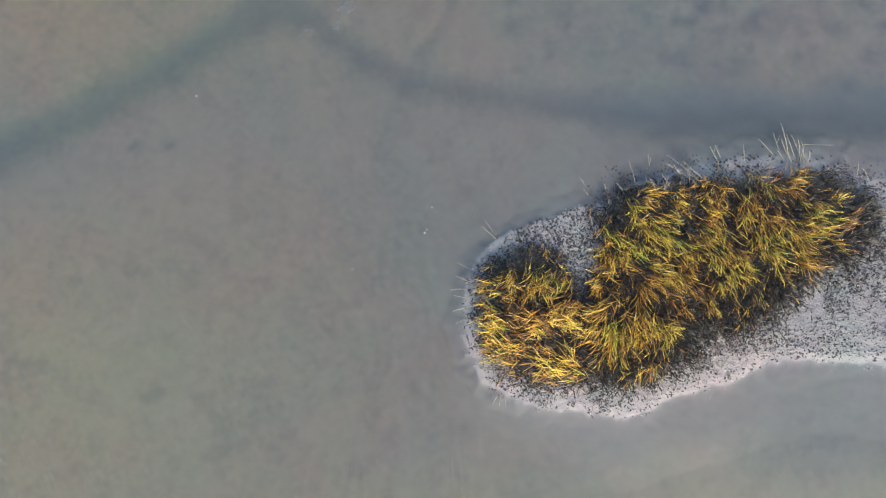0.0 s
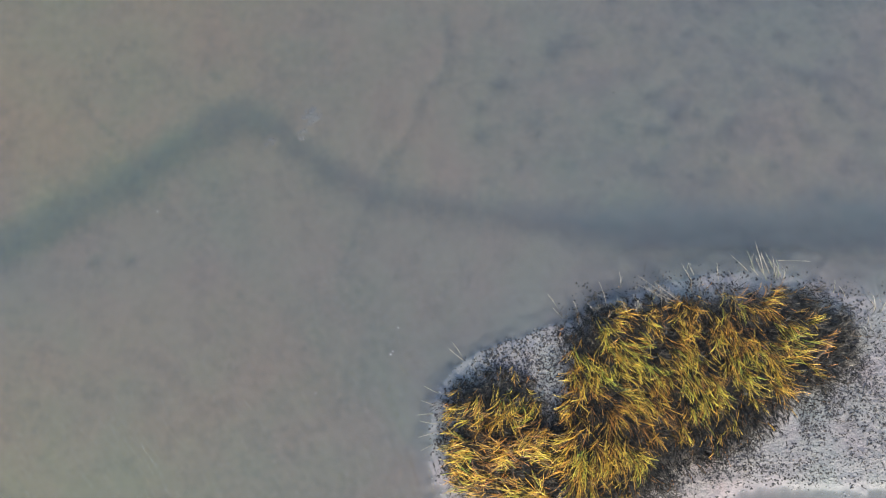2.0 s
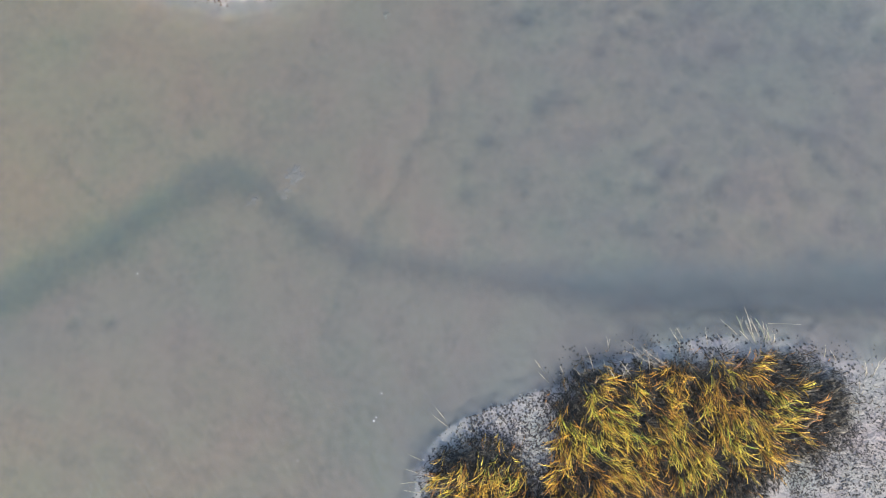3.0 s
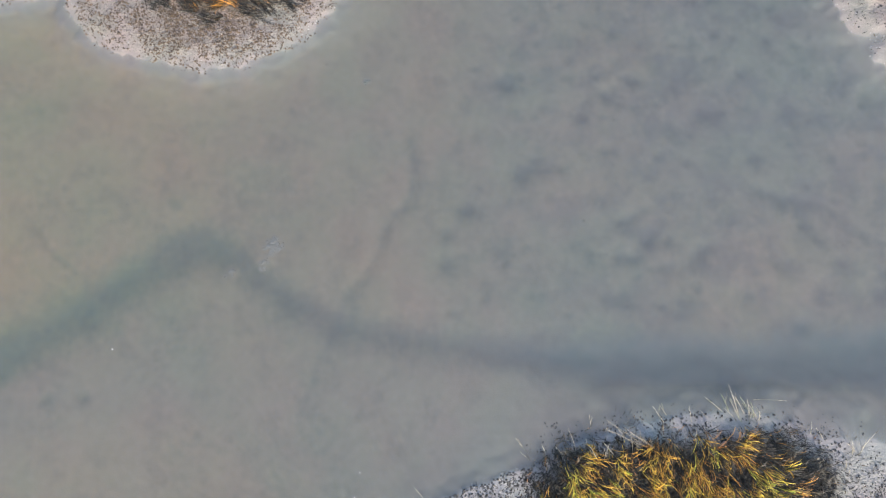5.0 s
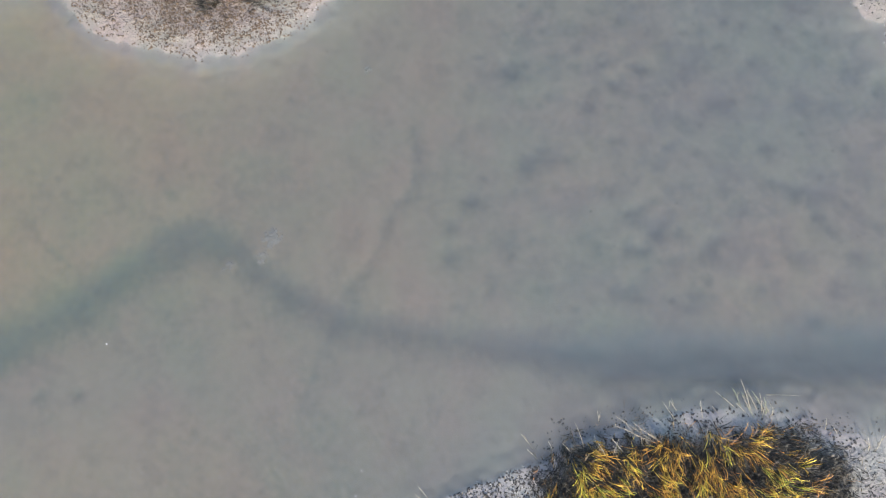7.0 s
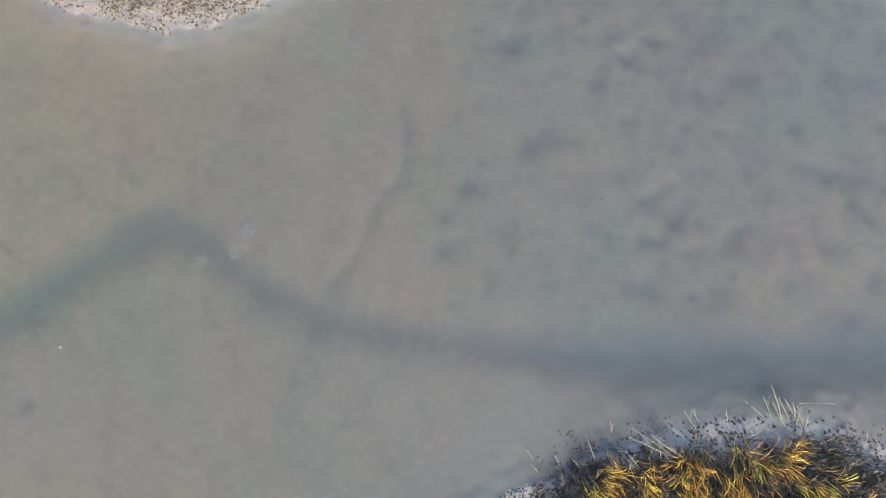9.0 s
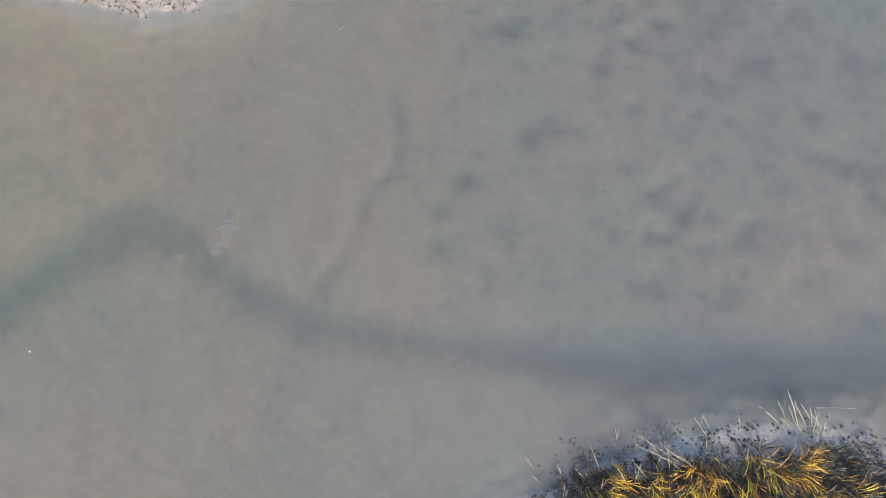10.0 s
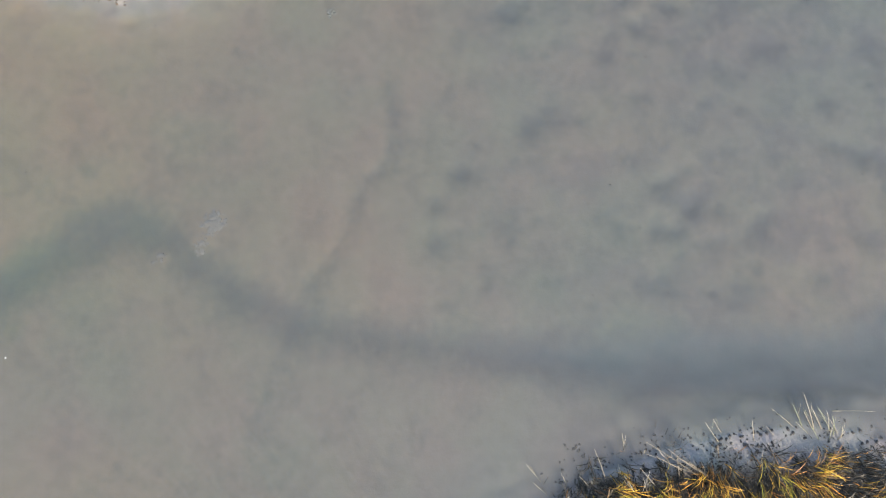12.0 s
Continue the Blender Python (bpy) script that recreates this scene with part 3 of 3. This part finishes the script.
NEAR_BOX, FAR_BOX, CORNER_BOX = (-0.4, 9.6, -2.2, 3.8), (-7.0, 0.2, 8.8, 12.5), (8.0, 12.5, 8.4, 12.5)
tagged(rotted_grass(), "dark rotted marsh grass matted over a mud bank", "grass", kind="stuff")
tagged(golden_grass(), "golden and green marsh grass combed flat on a mud bank", "grass", kind="stuff")
meadow_far = meadow("marsh_grass", 520, (-5.5, 0.0, 9.3, 13.0), far_grass, lambda x, y: 3.0 + (fractal(x, y, 1.0, 44, 2) - 0.5) * 2, RNG, dull=0.3)
tagged(meadow_far, "sparse straw-brown marsh grass on a pale mud bank", "grass", kind="stuff")
meadow_corner = meadow("marsh_grass", 700, (8.0, 14.0, 9.5, 14.3), corner_grass, lambda x, y: 3.3 + x * 0.0, RNG, dull=0.05)
tagged(meadow_corner, "golden marsh grass on a pale bank beyond the creek", "grass", kind="stuff")
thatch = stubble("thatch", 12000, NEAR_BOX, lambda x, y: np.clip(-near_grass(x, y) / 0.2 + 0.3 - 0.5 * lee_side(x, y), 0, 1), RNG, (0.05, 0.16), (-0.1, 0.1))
tagged(thatch, "rotting thatch under the marsh grass, gap shade put into its dark colour", "dead grass", kind="stuff")
stubble_near = stubble("stubble", 9500, NEAR_BOX, lambda x, y: near_margin(x, y, 0.45) * np.where(bare_patch(x, y) < 0.1, 0.8, 1.0) * (1 - 0.6 * lee_side(x, y)), RNG, (0.03, 0.1), (-0.03, 0.21))
tagged(stubble_near, "short dark broken grass stems round the meadow", "grass stubble", kind="stuff")
p = scatter(170, NEAR_BOX, lambda x, y: lee_side(x, y) * np.exp(-((near_grass(x, y) - 0.06) / 0.14) ** 2) * np.clip(fractal(x, y, 1.6, 37, 2) * 5 - 2.5, 0.03, 1), RNG)
rushes = blades("rushes", np.stack([p[:, 0], p[:, 1], bed_height(p[:, 0], p[:, 1]) - 0.01], 1), RNG.normal(2.2, 0.9, 170), RNG.uniform(0.08, 0.22, 170),
                RNG.uniform(0.005, 0.01, 170), np.radians(RNG.normal(58, 12, 170)), np.radians(RNG.normal(30, 18, 170)), RNG.uniform(0.0, 0.3, 170), GRASS)
tagged(rushes, "dark upright grass stems leaning out over the shaded mud", "grass", kind="stuff")
dots = scatter(170, NEAR_BOX, lambda x, y: lee_side(x, y) * np.exp(-((near_grass(x, y) - 0.12) / 0.16) ** 2) * np.clip(fractal(x, y, 2.2, 57, 2) * 4 - 1.4, 0.1, 1), RNG)
dots = lumps("mussel_shell", dots, 0.008 + 0.018 * RNG.random(170) ** 2, 0.7, SHELL, RNG, 0.2)
tagged(dots, "black mussel shells half sunk in the shaded wet mud", "shells", kind="stuff")
p = scatter(70, NEAR_BOX, lambda x, y: np.clip(1 - blend([oval(x, y, 6.3, 2.68, 0.45, 0.2), oval(x, y, 4.6, 2.3, 0.5, 0.12, 10)]) / 0.15, 0, 1), RNG)
stems = blades("rushes", np.stack([p[:, 0], p[:, 1], bed_height(p[:, 0], p[:, 1]) - 0.01], 1), RNG.normal(2.15, 0.7, 70), RNG.uniform(0.12, 0.34, 70),
               RNG.uniform(0.004, 0.008, 70), np.radians(RNG.normal(60, 10, 70)), np.radians(RNG.normal(45, 14, 70)), RNG.uniform(0.0, 0.27, 70), GRASS)
tagged(stems, "brown and dull green rush stems round the taller clumps", "grass", kind="stuff")
stubble_far = stubble("stubble", 16000, FAR_BOX, far_margin, RNG, (0.02, 0.09), material=STUBBLE)
tagged(stubble_far, "short brown broken grass stems in pale mud", "grass stubble", kind="stuff")
stubble_corner = stubble("stubble", 3600, CORNER_BOX, corner_margin, RNG, (0.03, 0.1), (0.0, 0.22))
tagged(stubble_corner, "short brown grass stems on the far bank", "grass stubble", kind="stuff")
shells_near = lumps("mussel_shell", scatter(8500, NEAR_BOX, lambda x, y: np.maximum(near_margin(x, y, 1.1), 0.9 * (bare_patch(x, y) < 0.15) * (bed_height(x, y) > 0.0)), RNG), RNG.uniform(0.005, 0.02, 8500), 0.6, SHELL, RNG)
tagged(shells_near, "small black mussel shells strewn over pale mud", "shells", kind="stuff")
shells_far = lumps("mussel_shell", scatter(8500, FAR_BOX, far_margin, RNG), RNG.uniform(0.006, 0.022, 8500), 0.6, STUBBLE, RNG)
tagged(shells_far, "small brown-black shells strewn over the far bank", "shells", kind="stuff")
shells_corner = lumps("mussel_shell", scatter(1500, CORNER_BOX, corner_margin, RNG), RNG.uniform(0.008, 0.022, 1500), 0.6, SHELL, RNG)
tagged(shells_corner, "small black shells on the bank beyond the creek", "shells", kind="stuff")
chips = np.concatenate([scatter(250, NEAR_BOX, water_line, RNG), scatter(120, FAR_BOX, water_line, RNG), scatter(100, CORNER_BOX, water_line, RNG)])
chips = lumps("shell_chip", chips, RNG.uniform(0.006, 0.018, len(chips)), 0.5, CHALK, RNG)
tagged(chips, "bleached shell chips along the water line", "shells", kind="stuff")
pebbles = scatter(70, (-8.0, 1.0, 6.0, 10.2), lambda x, y: np.exp(-np.maximum(far_rim(x, y), 0) / 0.7), RNG)
pebbles = lumps("pebble", pebbles, RNG.uniform(0.005, 0.013, len(pebbles)), 0.5, STUBBLE, RNG, 0.2)
specks = scatter(35, (2.0, 9.5, 4.6, 10.0), lambda x, y: x * 0 + 1.0, RNG)
specks = lumps("pebble", specks, RNG.uniform(0.006, 0.014, len(specks)), 0.7, SHELL, RNG, 0.2)
tagged(specks, "tiny dark pebbles scattered over the drowned flat", "pebbles", kind="stuff")
tagged(pebbles, "dark pebbles lying on the shallow bed", "pebbles", kind="stuff")


def valve(side):
    """Half of a mussel: a long, domed drop, pointed at the hinge."""
    bm = bmesh.new()
    rows, ring = 7, 9
    loops = []
    for k in range(rows + 1):
        u = k / rows
        half = 0.42 * math.sin(math.pi * min(1.0, 0.08 + u * 0.94)) ** 0.7 * (0.55 + 0.55 * u)
        loops.append([bm.verts.new((u - 0.5, math.cos(a) * half, side * (math.sin(a) * half * 0.62 + 0.01)))
                      for a in (math.pi * b / (ring - 1) for b in range(ring))])
    for low, high in zip(loops, loops[1:]):
        for b in range(ring - 1):
            bm.faces.new((low[b], low[b + 1], high[b + 1], high[b]))
    bmesh.ops.recalc_face_normals(bm, faces=bm.faces)
    me = bpy.data.meshes.new("valve")
    bm.to_mesh(me)
    bm.free()
    me.shade_smooth()
    me.materials.append(SHELL)
    return me


def lone_shells():
    """Single dark mussels on the wet mud of the shaded edge."""
    d = np.random.default_rng(12)
    spots = scatter(80, NEAR_BOX, lambda x, y: lee_side(x, y) * np.exp(-((near_grass(x, y) - 0.1) / 0.12) ** 2) * np.clip(fractal(x, y, 2.6, 59, 2) * 4 - 1.4, 0.08, 1) * np.clip((bed_height(x, y) + 0.05) / 0.03, 0, 1), d)
    first = new("mussel")
    tagged(first, "black mussel lying on wet pale mud", "mussel", "mussels along the shaded edge")
    for side in (1, -1):
        part = new("valve", valve(side))
        part.parent = first
    for k, (x, y) in enumerate(spots):
        size = d.uniform(0.022, 0.055)
        m = pose(x, y, float(bed_height(np.array([x]), np.array([y]))[0]) + size * 0.12, d.uniform(-25, 25), d.uniform(-15, 15), d.uniform(0, 360))
        ob = first if k == 0 else copy_thing(first, m)
        ob.matrix_basis = m @ Matrix.Scale(size, 4)


lone_shells()

# ---- single stalks at the water's edge ----


def stalk(name, foot, reach, dice, thick=0.005, parent=None, hue=0.6):
    """A leaning dry stalk, thin at the top and slightly bowed; reach: from its foot to its tip."""
    foot, reach = Vector(foot), Vector(reach)
    side = reach.cross(Vector((0, 0, 1))).normalized()
    over = side.cross(reach).normalized()
    rows, ring = 8, 6
    verts, uvs, quads = [], [], []
    bow, sway = dice.uniform(-0.04, 0.07), dice.uniform(-0.04, 0.04)
    for k in range(rows + 1):
        u = k / rows
        mid = reach * u + (over * bow + side * sway) * math.sin(u * math.pi) * reach.length
        r = thick * (1 - 0.75 * u) * (1.25 if k % 3 == 1 else 1.0)
        for b in range(ring):
            a = b * 2 * math.pi / ring
            verts.append(mid + side * math.cos(a) * r + over * math.sin(a) * r)
            uvs.append((u, hue))
    for k in range(rows):
        for b in range(ring):
            d = (b + 1) % ring
            quads.append((k * ring + b, k * ring + d, (k + 1) * ring + d, (k + 1) * ring + b))
    ob = new(name, mesh_from(name, np.array([tuple(v) for v in verts]), np.array(quads), STRAW, np.array(uvs)))
    ob.location = foot
    if parent:
        ob.parent = parent
    return ob


def leaf(owner, reach, at, dice, hue=0.6, long=0.2):
    """A narrow leaf that springs from a stalk."""
    start = np.array([tuple(Vector(reach) * at)])
    way = math.atan2(reach[1], reach[0]) + dice.uniform(-0.9, 0.9)
    ob = blades("leaf", start, np.array([way]), np.array([long]), np.array([0.011]), np.array([dice.uniform(0.5, 1.0)]),
                np.array([dice.uniform(-0.5, 0.3)]), np.array([hue]), STRAW)
    ob.parent = owner
    return ob


def bed_at(x, y):
    return float(bed_height(np.array([float(x)]), np.array([float(y)]))[0])


STALKS = [(2.58, 2.35, -0.21, 0.26, 0.15), (3.38, 2.37, -0.18, 0.45, 0.23), (3.66, 2.71, -0.06, 0.28, 0.15), (4.88, 2.82, -0.25, 0.30, 0.20),
          (4.93, 2.94, -0.16, 0.20, 0.15), (5.33, 2.83, -0.10, 0.30, 0.20), (5.33, 2.47, -0.02, 0.31, 0.18), (5.87, 2.99, -0.37, 0.27, 0.18),
          (3.18, 2.3, -0.16, 0.17, 0.09), (3.59, 2.43, -0.06, 0.17, 0.09), (0.92, 1.5, -0.25, 0.20, 0.11), (0.9, 1.55, -0.18, 0.26, 0.13),
          (0.42, 0.62, -0.30, -0.02, 0.06), (0.46, 0.74, -0.26, 0.10, 0.06), (0.44, 0.32, -0.28, -0.08, 0.05), (0.5, 0.95, -0.24, 0.12, 0.07),
          (0.4, 0.12, -0.20, -0.10, 0.04), (0.52, 0.45, -0.34, 0.06, 0.07), (1, -1.12, -0.06, -0.24, 0.06), (0.95, -1.1, -0.12, -0.20, 0.07),
          (1.03, -1.14, 0.02, -0.22, 0.06), (2.64, 2.2, -0.19, 0.18, 0.09), (2.9, 2.3, -0.10, 0.20, 0.11), (4.2, 2.62, -0.17, 0.18, 0.10),
          (5.6, 2.9, -0.13, 0.13, 0.07), (7.3, 2.62, -0.03, 0.22, 0.12), (7.5, 2.55, -0.15, 0.19, 0.09)]
dice = np.random.default_rng(5)
for x, y, dx, dy, dz in STALKS:
    ob = stalk("dry_stalk", (x, y, bed_at(x, y) - 0.01), (dx, dy, dz), dice, hue=dice.uniform(0.45, 0.8))
    tagged(ob, "thin bleached grass stalk leaning over the water's edge", "stalk", "stalks at the water's edge")
    if dz > 0.14:
        leaf(ob, (dx, dy, dz), dice.uniform(0.35, 0.6), dice, hue=dice.uniform(0.4, 0.9), long=0.16)


def stalk_clump(x, y, label, members, hue):
    base = new("stalk_clump")
    base.location = (x, y, bed_at(x, y) - 0.01)
    tagged(base, label, "grass clump")
    for mx, my, dx, dy, dz in members:
        ob = stalk("stalk", (mx - x, my - y, 0), (dx, dy, dz), dice, 0.0058, base, dice.uniform(*hue))
        leaf(ob, (dx, dy, dz), dice.uniform(0.25, 0.5), dice, dice.uniform(*hue), 0.2)
        if dz > 0.19:
            leaf(ob, (dx, dy, dz), dice.uniform(0.4, 0.7), dice, dice.uniform(*hue), 0.17)
    return base


stalk_clump(6.2, 2.94, "tall straw-coloured grass clump with green lower leaves", [
    (6.12, 2.96, -0.27, 0.51, 0.31), (6.1, 2.98, -0.20, 0.24, 0.20), (6.34, 2.91, -0.32, 0.38, 0.29), (6.22, 2.96, -0.26, 0.33, 0.26),
    (6.36, 2.88, -0.13, 0.30, 0.23), (6.4, 2.81, 0.03, 0.15, 0.15), (5.97, 3, -0.22, 0.32, 0.23), (6.28, 2.86, -0.10, 0.37, 0.22),
    (6.05, 2.9, -0.23, 0.18, 0.14), (6.18, 2.82, -0.19, 0.22, 0.17), (6.3, 2.8, -0.02, 0.24, 0.17), (6.42, 2.9, -0.21, 0.23, 0.19), (6.46, 2.84, -0.05, 0.18, 0.14)], (0.5, 1.0))
stalk_clump(4.55, 2.4, "golden dry grass clump swept over the shaded mud", [
    (4.7, 2.41, -0.59, 0.40, 0.20), (4.6, 2.39, -0.77, 0.52, 0.23), (4.58, 2.45, -0.63, 0.28, 0.18), (4.48, 2.4, -0.65, 0.36, 0.20),
    (4.29, 2.31, -0.06, 0.38, 0.15), (4.75, 2.36, -0.50, 0.40, 0.20), (4.66, 2.44, -0.45, 0.27, 0.17)], (0.1, 0.5))
stalk_clump(3.85, 2.2, "short dry grass clump at the edge of the meadow", [
    (4.04, 2.26, -0.29, 0.33, 0.18), (3.73, 2.18, -0.19, 0.33, 0.18), (3.79, 2.2, 0.09, 0.35, 0.15), (3.9, 2.2, -0.11, 0.27, 0.15)], (0.4, 0.8))
stalk_clump(8.0, 2.3, "sparse pale grass clump standing in pale mud", [
    (7.95, 2.3, -0.10, 0.27, 0.17), (8.05, 2.28, 0.05, 0.29, 0.17), (8, 2.34, -0.21, 0.17, 0.14), (8.12, 2.4, 0.13, 0.27, 0.18)], (0.4, 0.8))
whip = stalk("floating_stalk", (6.38, 3.19, 0.004), (0.56, -0.02, 0.006), dice, 0.005, None, 0.6)
tagged(whip, "thin pale dead stalk floating on the water", "stalk")

# ---- small drifting bits ----


def foam_fleck(x, y, size):
    """A small ragged fleck of foam afloat."""
    bm = bmesh.new()
    bmesh.ops.create_icosphere(bm, subdivisions=2, radius=size)
    for v in bm.verts:
        v.co *= 0.8 + 0.45 * noise.noise(v.co * 40 + Vector((x, y, 0)))
        v.co.z *= 0.35
    me = bpy.data.meshes.new("foam_fleck")
    bm.to_mesh(me)
    bm.free()
    me.shade_smooth()
    me.materials.append(FOAM)
    ob = new("foam_fleck", me)
    ob.location = (x, y, 0.002)
    return tagged(ob, "small white fleck of foam afloat on the water", "foam", "foam flecks on the water")


for x, y, size in ((-0.32, 1.6, 0.014), (-0.28, 1.66, 0.009), (-1.57, 0.96, 0.008), (-4.42, 4.08, 0.011), (-0.19, 2.05, 0.009)):
    foam_fleck(x, y, size)


def algae_clump(x, y):
    """A ragged green clump on the bed, just under the surface."""
    n = 40
    d = np.random.default_rng(3)
    base = np.stack([d.normal(0, 0.02, n), d.normal(0, 0.03, n), np.zeros(n)], 1)
    ob = blades("algae_clump", base, d.uniform(0, 6.28, n), d.uniform(0.04, 0.09, n), d.uniform(0.008, 0.016, n),
                np.full(n, 0.9), np.full(n, -0.5), np.zeros(n), ALGAE, 3)
    ob.location = (x, y, bed_at(x, y))
    return tagged(ob, "small pale green algae clump under shallow water", "algae")


algae_clump(-0.18, 8.88)


def silt_cast(x, y, radius, count, seed, label):
    """A heap of crumbly pale casts thrown up on the bed."""
    d = np.random.default_rng(seed)
    places = np.stack([x + d.normal(0, radius * 0.5, count), y + d.normal(0, radius * 0.5, count)], 1)
    ob = lumps("silt_cast", places, d.uniform(0.014, 0.042, count) * (1.15 - 0.5 * np.hypot(places[:, 0] - x, places[:, 1] - y) / radius), 0.16, CAST, d, 0.3)
    return tagged(ob, label, "silt heap")


silt_cast(-1.78, 5.84, 0.17, 90, 31, "crumbly whitish heap of silt under shallow water")
silt_cast(-1.97, 5.52, 0.12, 26, 32, "thin pale scatter of silt crumbs at the creek's edge")
silt_cast(-2.52, 5.4, 0.1, 9, 33, "faint pale silt crumbs beside the creek")
